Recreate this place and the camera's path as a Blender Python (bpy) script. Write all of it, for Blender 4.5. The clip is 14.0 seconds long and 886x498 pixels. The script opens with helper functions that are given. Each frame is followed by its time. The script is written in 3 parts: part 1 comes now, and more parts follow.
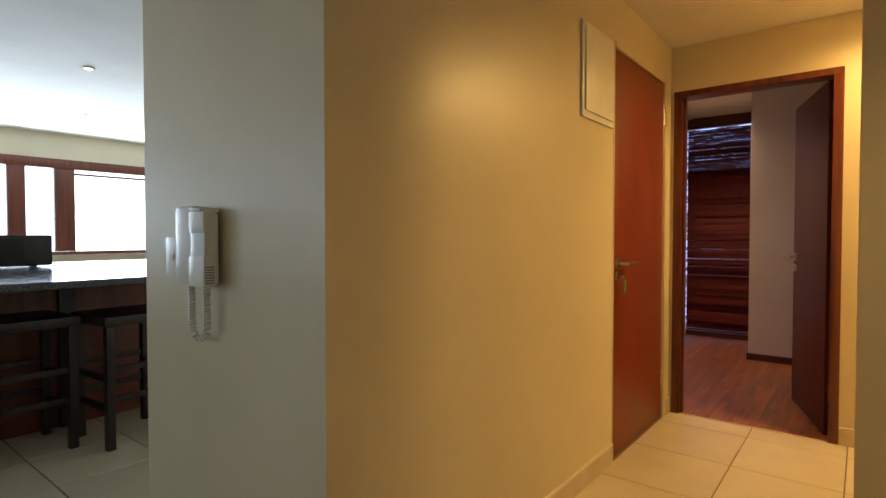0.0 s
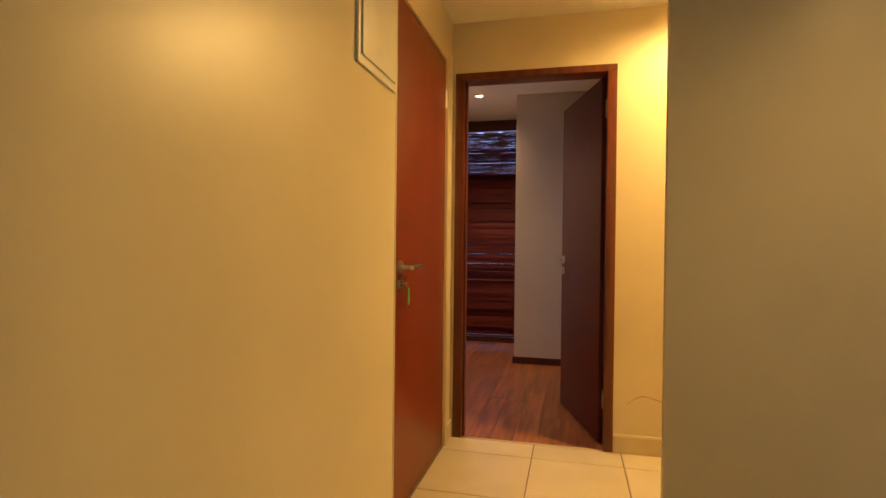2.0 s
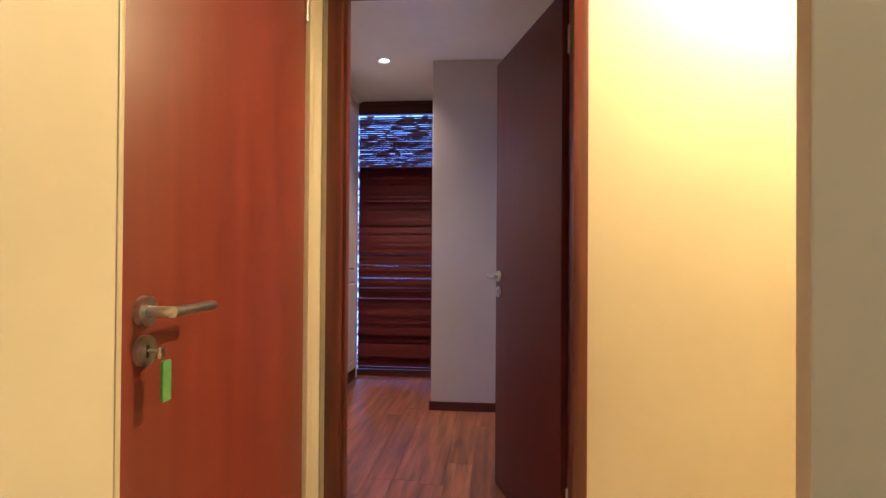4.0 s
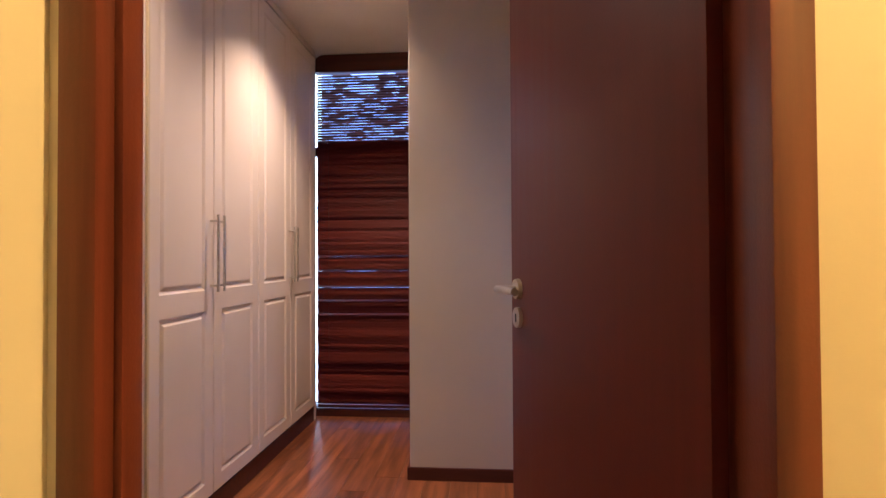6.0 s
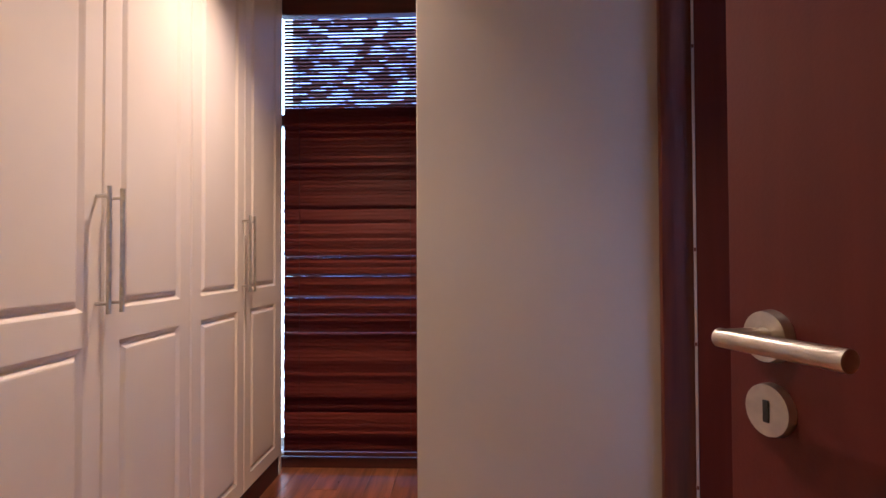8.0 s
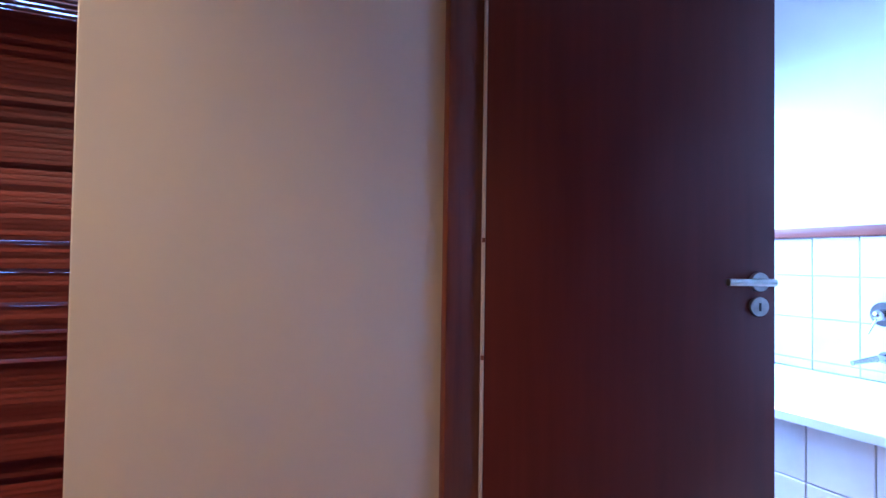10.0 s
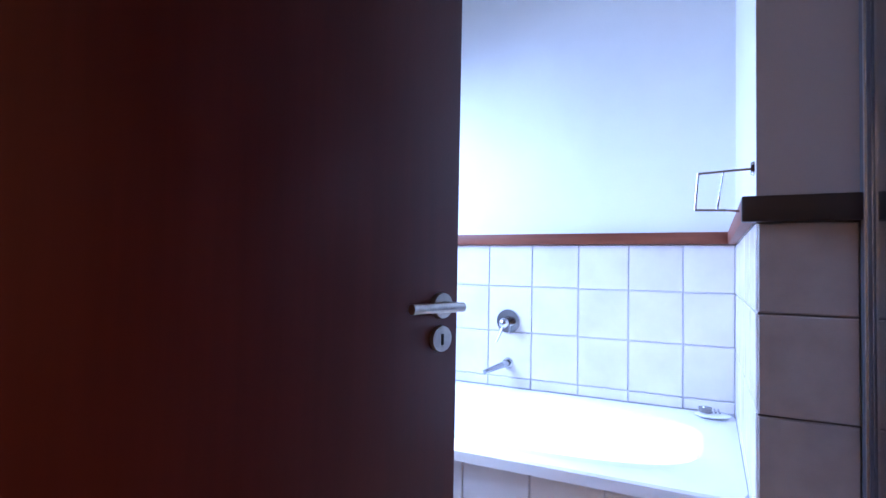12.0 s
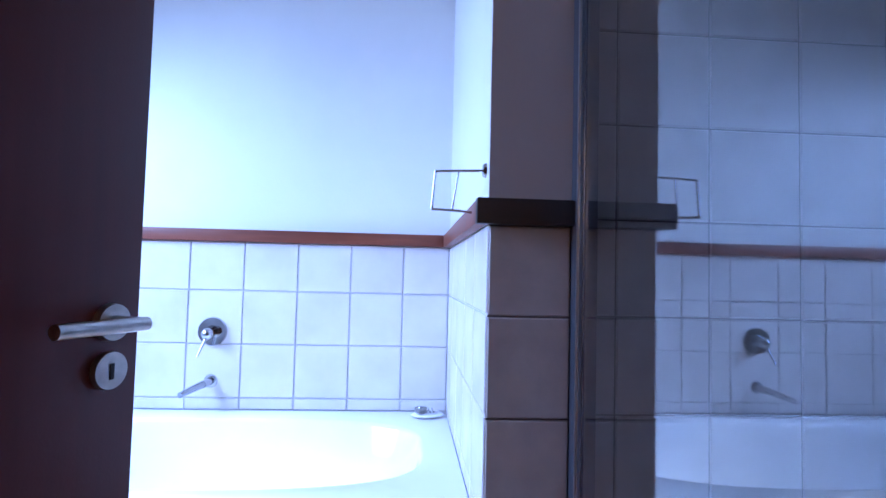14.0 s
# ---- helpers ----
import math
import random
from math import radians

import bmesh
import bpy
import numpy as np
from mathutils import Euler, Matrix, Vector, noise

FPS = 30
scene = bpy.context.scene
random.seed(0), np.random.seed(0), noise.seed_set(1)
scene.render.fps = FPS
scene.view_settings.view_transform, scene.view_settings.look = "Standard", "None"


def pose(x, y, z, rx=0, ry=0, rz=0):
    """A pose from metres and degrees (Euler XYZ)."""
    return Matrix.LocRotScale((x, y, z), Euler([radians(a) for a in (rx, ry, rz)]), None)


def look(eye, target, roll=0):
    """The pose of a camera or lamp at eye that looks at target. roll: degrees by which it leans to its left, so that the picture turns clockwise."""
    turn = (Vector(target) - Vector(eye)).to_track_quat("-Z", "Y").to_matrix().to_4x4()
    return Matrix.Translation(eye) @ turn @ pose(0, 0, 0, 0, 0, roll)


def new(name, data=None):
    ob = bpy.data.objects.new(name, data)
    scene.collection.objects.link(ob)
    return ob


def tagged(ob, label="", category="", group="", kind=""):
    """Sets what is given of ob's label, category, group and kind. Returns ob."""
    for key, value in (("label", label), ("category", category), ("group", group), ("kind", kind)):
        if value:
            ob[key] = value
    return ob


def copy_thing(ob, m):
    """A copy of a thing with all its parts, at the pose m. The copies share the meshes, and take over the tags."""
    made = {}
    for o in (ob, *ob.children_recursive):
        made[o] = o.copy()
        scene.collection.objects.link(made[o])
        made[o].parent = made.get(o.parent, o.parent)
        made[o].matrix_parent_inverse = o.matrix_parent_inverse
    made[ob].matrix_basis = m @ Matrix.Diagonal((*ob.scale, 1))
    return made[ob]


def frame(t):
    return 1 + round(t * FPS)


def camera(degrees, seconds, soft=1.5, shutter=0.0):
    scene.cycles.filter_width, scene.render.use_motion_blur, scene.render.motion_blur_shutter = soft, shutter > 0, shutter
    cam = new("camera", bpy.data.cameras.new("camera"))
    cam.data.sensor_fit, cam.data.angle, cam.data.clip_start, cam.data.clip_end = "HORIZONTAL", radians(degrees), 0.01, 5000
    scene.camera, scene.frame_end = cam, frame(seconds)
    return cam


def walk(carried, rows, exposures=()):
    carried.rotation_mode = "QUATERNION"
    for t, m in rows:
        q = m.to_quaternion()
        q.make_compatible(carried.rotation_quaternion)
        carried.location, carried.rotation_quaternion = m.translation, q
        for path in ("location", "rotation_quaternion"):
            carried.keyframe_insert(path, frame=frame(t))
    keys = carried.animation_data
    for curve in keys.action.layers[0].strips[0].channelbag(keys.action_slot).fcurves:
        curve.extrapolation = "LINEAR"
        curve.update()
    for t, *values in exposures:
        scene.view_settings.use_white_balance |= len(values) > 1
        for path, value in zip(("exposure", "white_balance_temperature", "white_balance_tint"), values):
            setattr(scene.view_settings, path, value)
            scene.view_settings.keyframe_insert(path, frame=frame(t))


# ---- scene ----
cam = camera(79.5, 14.0)
PATH = [
    (0, (0.122, -0.057, 1.145), (-1.118, 1.512, 1.095), 0.0),
    (1, (-0.035, 0.231, 1.113), (-0.903, 2.033, 1.077), 0.3),
    (1.5, (-0.098, 0.372, 1.105), (-0.797, 2.246, 1.07), 0.4),
    (2, (-0.196, 0.599, 1.101), (-0.666, 2.543, 1.08), 0.6),
    (2.5, (-0.22, 0.868, 1.098), (-0.513, 2.846, 1.075), 0.5),
    (3, (-0.238, 1.163, 1.105), (-0.487, 3.148, 1.086), 0.3),
    (3.5, (-0.287, 1.459, 1.115), (-0.499, 3.447, 1.113), 0.5),
    (4, (-0.285, 1.785, 1.104), (-0.463, 3.750, 1.122), 0.4),
    (6.5, (-0.372, 3.204, 1.081), (-0.534, 5.197, 1.116), -0.4),
    (7, (-0.44, 3.444, 1.091), (-0.621, 5.436, 1.13), -0.4),
    (9.3, (-0.611, 4.128, 1.056), (-0.122, 6.090, 1.080), 0.7),
    (9.5, (-0.593, 4.190, 1.055), (0.018, 6.111, 1.079), 0.9),
    (10, (-0.49, 4.304, 1.05), (0.369, 6.133, 1.097), 0.838),
    (10.5, (-0.467, 4.576, 1.08), (0.789, 6.133, 1.108), 1.5),
    (11, (-0.375, 4.675, 1.064), (1.131, 5.988, 1.133), 1.4),
    (11.5, (-0.236, 4.727, 1.067), (1.435, 5.825, 1.14), 0.7),
    (12, (-0.068, 4.756, 1.083), (1.717, 5.656, 1.153), 1.1),
    (12.5, (0.027, 4.766, 1.083), (1.893, 5.48, 1.159), 1.1),
    (13, (0.093, 4.79, 1.08), (2.038, 5.246, 1.161), 1.2),
    (13.5, (0.125, 4.823, 1.078), (2.118, 4.961, 1.171), 1.2),
    (14, (0.121, 4.832, 1.083), (2.115, 4.706, 1.181), 1.4),
]
EXPOSURES = [(0, -0.28, 6050, 10), (1, -0.1, 6350, 10), (2, -0.12, 6300, 10), (3, 0.25, 5600, 10), (4, 0.4, 4250, 10), (6.5, 0.35, 5200, 10), (7, 0.3, 5200, 10), (9.5, 0.75, 4500, 4), (10.5, 0.85, 4900, 6), (11, 0.7, 5400, 10), (11.5, 0.45, 5500, 10), (12, 0.12, 5800, 6), (12.5, -0.55, 5500, 2), (13, -0.5, 5400, 4), (13.5, -0.25, 5350, 6), (14, -0.12, 5300, 8)]
walk(cam, [(t, look(e, g, r)) for t, e, g, r in PATH], EXPOSURES)

# ---- world and lights ----
world = bpy.data.worlds.new("sky")
scene.world = world
world.use_nodes = True
wn = world.node_tree
sky = wn.nodes.new("ShaderNodeTexSky")
sky.sky_type, sky.sun_disc = "NISHITA", False
sky.sun_elevation, sky.sun_rotation = radians(48), radians(-8)
wn.links.new(sky.outputs["Color"], wn.nodes["Background"].inputs["Color"])
wn.nodes["Background"].inputs["Strength"].default_value = 0.12


def lamp(name, kind, m, energy, color, **settings):
    data = bpy.data.lights.new(name, kind)
    data.energy, data.color = energy, color
    if kind == "AREA":
        data.shape, data.size, data.size_y = "RECTANGLE", settings["size"], settings["size_y"]
        data.spread = radians(settings.get("spread", 180))
    else:
        data.shadow_soft_size = settings.get("soft", 0.03)
    if kind == "SPOT":
        data.spot_size, data.spot_blend = radians(settings["cone"]), settings["blend"]
    ob = new(name, data)
    ob.matrix_world = m
    return ob


WARM, DAY, DAYBLUE = (1.0, 0.58, 0.165), (0.72, 0.86, 1.0), (0.41, 0.55, 1.0)
lamp("corridor_lamp", "SPOT", pose(0.62, 3.28, 2.315), 165, WARM, cone=172, blend=0.5, soft=0.05)
lamp("bedroom_lamp", "SPOT", pose(-1.05, 5.5, 2.445), 115, (1.0, 0.63, 0.38), cone=112, blend=1.0, soft=0.035)
lamp("bedroom_lamp", "SPOT", pose(-1.05, 4.35, 2.445), 54, (1.0, 0.63, 0.38), cone=125, blend=1.0, soft=0.035)
# Warm fill added to brighten the return wall; its source is never in view.
lamp("entrance_fill", "SPOT", pose(1.05, 1.45, 2.315), 42, WARM, cone=150, blend=0.6, soft=0.04)
lamp("living_window_light", "AREA", look((-7.9, 2.2, 1.5), (0, 2.2, 1.2)), 300, DAY, size=5.5, size_y=1.3)
lamp("living_side_light", "AREA", look((-4.5, -2.42, 1.5), (-3.0, 2, 1.2)), 28, DAY, size=3.0, size_y=1.3)
lamp("bath_window_light", "AREA", look((1.25, 6.63, 1.75), (1.65, 5.3, 0.55)), 55, DAYBLUE, size=1.15, size_y=0.85, spread=125)

sun = lamp("sun", "SUN", look((0, 0, 10), (0.15, -1.0, 8.89)), 4.8, (1.0, 0.96, 0.9))
sun.data.angle = radians(9)

# ---- materials ----
def nodes(name):
    m = bpy.data.materials.new(name)
    m.use_nodes = True
    return m, m.node_tree, m.node_tree.nodes["Principled BSDF"]


def surface(name, a, b, rough=0.5, scale=(6, 6, 6), detail=6.0, fine=0.0, metal=0.0, bump=0.05, spread=0.0, coat=0.0, lo=0.35, hi=0.65, spec=0.5):
    """Colours a to b by stretched noise in object space, with finer bump and a spread between pieces."""
    m, nt, p = nodes(name)
    N, L = nt.nodes.new, nt.links.new
    co = N("ShaderNodeTexCoord")
    mp = N("ShaderNodeMapping")
    mp.inputs["Scale"].default_value = scale
    L(co.outputs["Object"], mp.inputs["Vector"])
    info = N("ShaderNodeObjectInfo")
    off = N("ShaderNodeVectorMath")
    off.operation = "SCALE"
    off.inputs[0].default_value = (37.0, 11.0, 23.0)
    L(info.outputs["Random"], off.inputs["Scale"])
    L(off.outputs[0], mp.inputs["Location"])
    n1 = N("ShaderNodeTexNoise")
    n1.inputs["Scale"].default_value, n1.inputs["Detail"].default_value = 1.0, detail
    L(mp.outputs[0], n1.inputs["Vector"])
    rp = N("ShaderNodeValToRGB")
    rp.color_ramp.elements[0].position, rp.color_ramp.elements[1].position = lo, hi
    rp.color_ramp.elements[0].color, rp.color_ramp.elements[1].color = (*a, 1), (*b, 1)
    L(n1.outputs["Fac"], rp.inputs["Fac"])
    hs = N("ShaderNodeHueSaturation")
    mr = N("ShaderNodeMapRange")
    mr.inputs["To Min"].default_value, mr.inputs["To Max"].default_value = 1 - spread, 1 + spread
    L(info.outputs["Random"], mr.inputs["Value"])
    L(mr.outputs[0], hs.inputs["Value"])
    L(rp.outputs["Color"], hs.inputs["Color"])
    L(hs.outputs["Color"], p.inputs["Base Color"])
    n2 = N("ShaderNodeTexNoise")
    n2.inputs["Scale"].default_value, n2.inputs["Detail"].default_value = fine or 180.0, 3.0
    L(co.outputs["Object"], n2.inputs["Vector"])
    r2 = N("ShaderNodeMapRange")
    r2.inputs["To Min"].default_value, r2.inputs["To Max"].default_value = rough - 0.06, rough + 0.08
    L(n1.outputs["Fac"], r2.inputs["Value"])
    L(r2.outputs[0], p.inputs["Roughness"])
    bp = N("ShaderNodeBump")
    bp.inputs["Strength"].default_value, bp.inputs["Distance"].default_value = bump, 0.01
    L(n2.outputs["Fac"], bp.inputs["Height"])
    L(bp.outputs[0], p.inputs["Normal"])
    p.inputs["Metallic"].default_value = metal
    p.inputs["Coat Weight"].default_value = coat
    p.inputs["Specular IOR Level"].default_value = spec
    return m


def glow(name, color, strength):
    m, nt, p = nodes(name)
    p.inputs["Base Color"].default_value = (*color, 1)
    p.inputs["Emission Color"].default_value = (*color, 1)
    p.inputs["Emission Strength"].default_value = strength
    return m


PAINT = surface("wall_paint", (0.60, 0.53, 0.37), (0.66, 0.585, 0.415), 0.34, (1.5, 1.5, 1.5), 5, 90, bump=0.03)
PAINT_BED = surface("bedroom_paint", (0.52, 0.46, 0.385), (0.56, 0.50, 0.42), 0.5, (1.5, 1.5, 1.5), 5, 90, bump=0.03)
PAINT_BATH = surface("bathroom_paint", (0.74, 0.74, 0.72), (0.80, 0.80, 0.78), 0.38, (2, 2, 2), 5, 90, bump=0.03)
# Pier paint with its front's shade put into the colour; edge strip borrows it.
PAINT_PIER_SHADED = surface("shaded_pier_paint", (0.40, 0.345, 0.32), (0.45, 0.39, 0.36), 0.5, (2, 2, 2), 5, 90, bump=0.03)
CEIL = surface("ceiling_paint", (0.74, 0.72, 0.68), (0.80, 0.78, 0.74), 0.8, (2, 2, 2), 4, 120, bump=0.04)
MAHOG = surface("door_veneer", (0.135, 0.021, 0.008), (0.205, 0.037, 0.013), 0.36, (15, 15, 1.1), 9, 200, bump=0.03, lo=0.22, hi=0.8)
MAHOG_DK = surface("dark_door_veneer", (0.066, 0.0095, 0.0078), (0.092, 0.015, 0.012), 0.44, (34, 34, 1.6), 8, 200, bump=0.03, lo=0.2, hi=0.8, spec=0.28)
FRAME = surface("frame_timber", (0.075, 0.016, 0.007), (0.14, 0.034, 0.014), 0.33, (30, 30, 1.5), 8, 200, bump=0.05)
RAIL = surface("rail_timber", (0.14, 0.035, 0.018), (0.22, 0.06, 0.03), 0.4, (20, 3, 30), 7, 200, bump=0.05)
# Same rail timber, with the unlit pier end's shade painted in.
RAIL_SHADED = surface("shaded_rail_timber", (0.010, 0.006, 0.006), (0.022, 0.010, 0.010), 0.45, (20, 3, 30), 7, 200, bump=0.05)
SLAT = surface("blind_slat_timber", (0.130, 0.0165, 0.0105), (0.158, 0.0215, 0.013), 0.45, (1.8, 60, 60), 6, 220, bump=0.03, spread=0.05, lo=0.2, hi=0.85, spec=0.35)
VALANCE = surface("valance_timber", (0.045, 0.009, 0.006), (0.085, 0.018, 0.011), 0.4, (2, 30, 30), 6, 220, bump=0.03)
LAM = surface("laminate_plank", (0.085, 0.024, 0.009), (0.36, 0.130, 0.048), 0.30, (26, 2.2, 20), 7, 150, bump=0.01, spread=0.16, lo=0.30, hi=0.72)
TILE_F = surface("floor_tile_glaze", (0.60, 0.525, 0.39), (0.66, 0.585, 0.445), 0.30, (5, 5, 5), 8, 25, bump=0.008, spread=0.05)
GROUT_F = surface("floor_grout", (0.19, 0.15, 0.10), (0.26, 0.21, 0.15), 0.9, (20, 20, 20))
TILE_W = surface("bath_tile_glaze", (0.66, 0.62, 0.60), (0.75, 0.71, 0.69), 0.22, (6, 6, 6), 6, 15, bump=0.006, spread=0.03)
# Bath tile with pier and shower shade in its colour; bathroom floor shares it.
TILE_SHADED = surface("shaded_tile_glaze", (0.38, 0.325, 0.30), (0.46, 0.40, 0.365), 0.3, (12, 12, 12), 8, 40, bump=0.04, spread=0.04)
GROUT_W = surface("wall_grout", (0.58, 0.57, 0.58), (0.64, 0.63, 0.64), 0.9, (20, 20, 20))
# Wall grout darkened likewise, to hold the shade of pier and shower.
GROUT_SHADED = surface("shaded_wall_grout", (0.12, 0.10, 0.10), (0.17, 0.15, 0.14), 0.9, (20, 20, 20))
ENAMEL = surface("white_enamel", (0.82, 0.83, 0.84), (0.86, 0.87, 0.88), 0.14, (3, 3, 3), 3, 30, bump=0.0, coat=0.4)
STEEL = surface("brushed_steel", (0.50, 0.47, 0.43), (0.60, 0.57, 0.52), 0.30, (60, 60, 60), 4, 300, 1.0, 0.02)
CHROME = surface("chrome", (0.45, 0.46, 0.48), (0.52, 0.53, 0.55), 0.10, (10, 10, 10), 3, 200, 1.0, 0.0)
ALU = surface("grey_anodised_metal", (0.060, 0.062, 0.075), (0.085, 0.088, 0.105), 0.42, (30, 30, 2), 4, 200, 0.3, 0.02)
BLACK = surface("black_void", (0.008, 0.008, 0.008), (0.014, 0.013, 0.013), 0.6)
WHITE = surface("white_lacquer", (0.66, 0.58, 0.50), (0.71, 0.63, 0.55), 0.34, (2, 2, 2), 4, 80, bump=0.02)
FILLER = surface("white_panel", (0.60, 0.54, 0.48), (0.66, 0.60, 0.53), 0.5, (2, 2, 2), 4, 80, bump=0.02)
PLASTIC = surface("ivory_plastic", (0.70, 0.69, 0.64), (0.76, 0.75, 0.70), 0.35, (8, 8, 8), 3, 150, bump=0.02)
PLASTIC_DK = surface("grey_plastic", (0.22, 0.21, 0.20), (0.28, 0.27, 0.26), 0.5)
GREEN = surface("green_tag_plastic", (0.10, 0.27, 0.05), (0.16, 0.36, 0.08), 0.4, (40, 40, 40))
SKIRT = surface("skirting_tile", (0.52, 0.44, 0.30), (0.60, 0.52, 0.37), 0.35, (9, 9, 9), 6, 60, bump=0.04)
SKIRT_TOP = surface("skirting_trim", (0.70, 0.63, 0.50), (0.76, 0.69, 0.56), 0.3, (9, 9, 9), 4, 60)
STEELPAINT = surface("cream_painted_steel", (0.56, 0.47, 0.31), (0.63, 0.54, 0.37), 0.35, (3, 3, 3), 4, 90, bump=0.02)
STAIN = surface("water_stain", (0.40, 0.29, 0.15), (0.50, 0.39, 0.22), 0.5, (30, 30, 30))
BULB = glow("lit_bulb", (1.0, 0.80, 0.50), 9.0)
GRANITE = surface("dark_granite", (0.02, 0.02, 0.024), (0.08, 0.08, 0.09), 0.12, (120, 120, 120), 8, 300, bump=0.0)
CHERRY = surface("cherry_panel", (0.10, 0.022, 0.012), (0.18, 0.045, 0.022), 0.4, (14, 14, 2), 7, 200, bump=0.03)
STOOLWOOD = surface("dark_stool_wood", (0.012, 0.008, 0.008), (0.03, 0.018, 0.016), 0.4, (20, 20, 3), 6, 200, bump=0.03)


def pane_material(name, tint):
    m, nt, p = nodes(name)
    p.inputs["Base Color"].default_value = (*tint, 1)
    p.inputs["Roughness"].default_value = 0.0
    p.inputs["Transmission Weight"].default_value = 1.0
    p.inputs["IOR"].default_value = 1.8
    return m


GLASS = pane_material("clear_glass", (0.93, 0.96, 0.97))
GLASS_GREY = pane_material("grey_tinted_glass", (0.73, 0.78, 0.81))


def outside_material():
    """Sky behind dark foliage, out of doors beyond a window."""
    m, nt, p = nodes("daylit_garden")
    N, L = nt.nodes.new, nt.links.new
    co = N("ShaderNodeTexCoord")
    mp = N("ShaderNodeMapping")
    mp.inputs["Scale"].default_value = (6.5, 6.5, 26.0)
    L(co.outputs["Object"], mp.inputs["Vector"])
    n = N("ShaderNodeTexNoise")
    n.inputs["Scale"].default_value, n.inputs["Detail"].default_value = 1.0, 5.0
    L(mp.outputs[0], n.inputs["Vector"])
    rp = N("ShaderNodeValToRGB")
    rp.color_ramp.elements[0].position, rp.color_ramp.elements[1].position = 0.46, 0.54
    rp.color_ramp.elements[0].color, rp.color_ramp.elements[1].color = (0.05, 0.024, 0.028, 1), (0.42, 0.50, 1.0, 1)
    L(n.outputs["Fac"], rp.inputs["Fac"])
    p.inputs["Base Color"].default_value = (0, 0, 0, 1)
    L(rp.outputs["Color"], p.inputs["Emission Color"])
    p.inputs["Emission Strength"].default_value = 3.4
    return m


OUTSIDE = outside_material()
DAYSKY = glow("bright_sky", (0.86, 0.93, 1.0), 3.2)

# ---- building helpers ----
def bx(bm, a, b, bev=0.0):
    r = bmesh.ops.create_cube(bm, size=1)
    vs = r["verts"]
    bmesh.ops.transform(bm, matrix=Matrix.Translation([(p + q) / 2 for p, q in zip(a, b)]) @ Matrix.Diagonal([abs(q - p) for p, q in zip(a, b)] + [1]), verts=vs)
    if bev:
        es = list({e for v in vs for e in v.link_edges})
        bmesh.ops.bevel(bm, geom=es, offset=bev, segments=2, profile=0.6, affect="EDGES")
    return bm


def rod(bm, a, b, r, r2=None, seg=20):
    a, b = Vector(a), Vector(b)
    d = b - a
    m = Matrix.Translation((a + b) / 2) @ d.to_track_quat("Z", "Y").to_matrix().to_4x4()
    bmesh.ops.create_cone(bm, cap_ends=True, segments=seg, radius1=r, radius2=r if r2 is None else r2, depth=d.length, matrix=m)
    return bm


def link(name, bm, mat, smooth=False):
    me = bpy.data.meshes.new(name)
    bm.normal_update()
    bm.to_mesh(me)
    bm.free()
    me.materials.append(mat)
    if smooth:
        me.polygons.foreach_set("use_smooth", [True] * len(me.polygons))
        me.set_sharp_from_angle(angle=radians(38))
    return new(name, me)


def part(name, bm, mat, parent, label="", smooth=True):
    ob = link(name, bm, mat, smooth)
    ob.parent = parent
    return tagged(ob, label)


def thing(name, label, category, m=None, group=""):
    ob = new(name)
    if m is not None:
        ob.matrix_world = m
    return tagged(ob, label, category, group)


def solid(name, boxes, mat, bev=0.0):
    """A piece of the setting made of boxes."""
    bm = bmesh.new()
    for a, b in boxes:
        bx(bm, a, b, bev)
    return tagged(link(name, bm, mat), kind="structure")


def box_part(name, a, b, mat, parent, bev=0.002, label=""):
    return part(name, bx(bmesh.new(), a, b, bev), mat, parent, label)


# ---- the setting ----
XL, YE, XR, YR, YB, XB = -0.865, 3.56, 0.105, 2.51, 5.543, 2.19
HC, HB = 2.346, 2.48
# corridor and entrance
wall_left = solid("wall_corridor_left", [((XL - 0.11, 0.858, 0), (XL, 2.562, HC)), ((XL - 0.11, 2.562, 2.115), (XL, 3.45, HC)), ((XL - 0.11, 3.45, 0), (XL, YE, HC))], PAINT)
solid("wall_intercom", [((-1.819, 0.748, 0), (XL, 0.858, 2.45)), ((-1.819, 0.858, 0), (-1.709, 4.2, 2.45))], PAINT)
wall_end = solid("wall_end", [((-1.709, YE, 0), (-0.845, YE + 0.11, HB)), ((0.028, YE, 0), (1.7, YE + 0.11, HB)), ((-0.845, YE, 2.06), (0.028, YE + 0.11, HB))], PAINT)
solid("wall_return", [((XR, YR - 0.035, 0), (1.7, YR, 2.45))], PAINT, 0.004)
solid("wall_entrance", [((1.7, -2.6, 0), (1.81, YE + 0.11, 2.45)), ((-8.2, -2.6, 0), (-6.2, -2.49, 2.45)), ((-2.8, -2.6, 0), (1.7, -2.49, 2.45)), ((-6.2, -2.6, 0), (-2.8, -2.49, 0.9)), ((-6.2, -2.6, 2.2), (-2.8, -2.49, 2.45))], PAINT)
solid("ceiling_corridor", [((XL - 0.11, 0.748, HC), (1.7, YE, 2.44))], CEIL)
solid("ceiling_living", [((-8.2, -2.6, 2.45), (1.81, YE, 2.56)), ((-8.2, YE, 2.45), (-1.71, 5.2, 2.56))], CEIL)
# living room
solid("wall_living_window", [((-8.15, -2.49, 0), (-8.0, 5.2, 0.93)), ((-8.15, -2.49, 2.1), (-8.0, 5.2, 2.45)), ((-8.15, -2.49, 0.93), (-8.0, -0.6, 2.1)), ((-8.15, 4.9, 0.93), (-8.0, 5.2, 2.1))], PAINT)
solid("wall_living_back", [((-8.0, 5.1, 0), (-1.709, 5.2, 2.45))], PAINT)
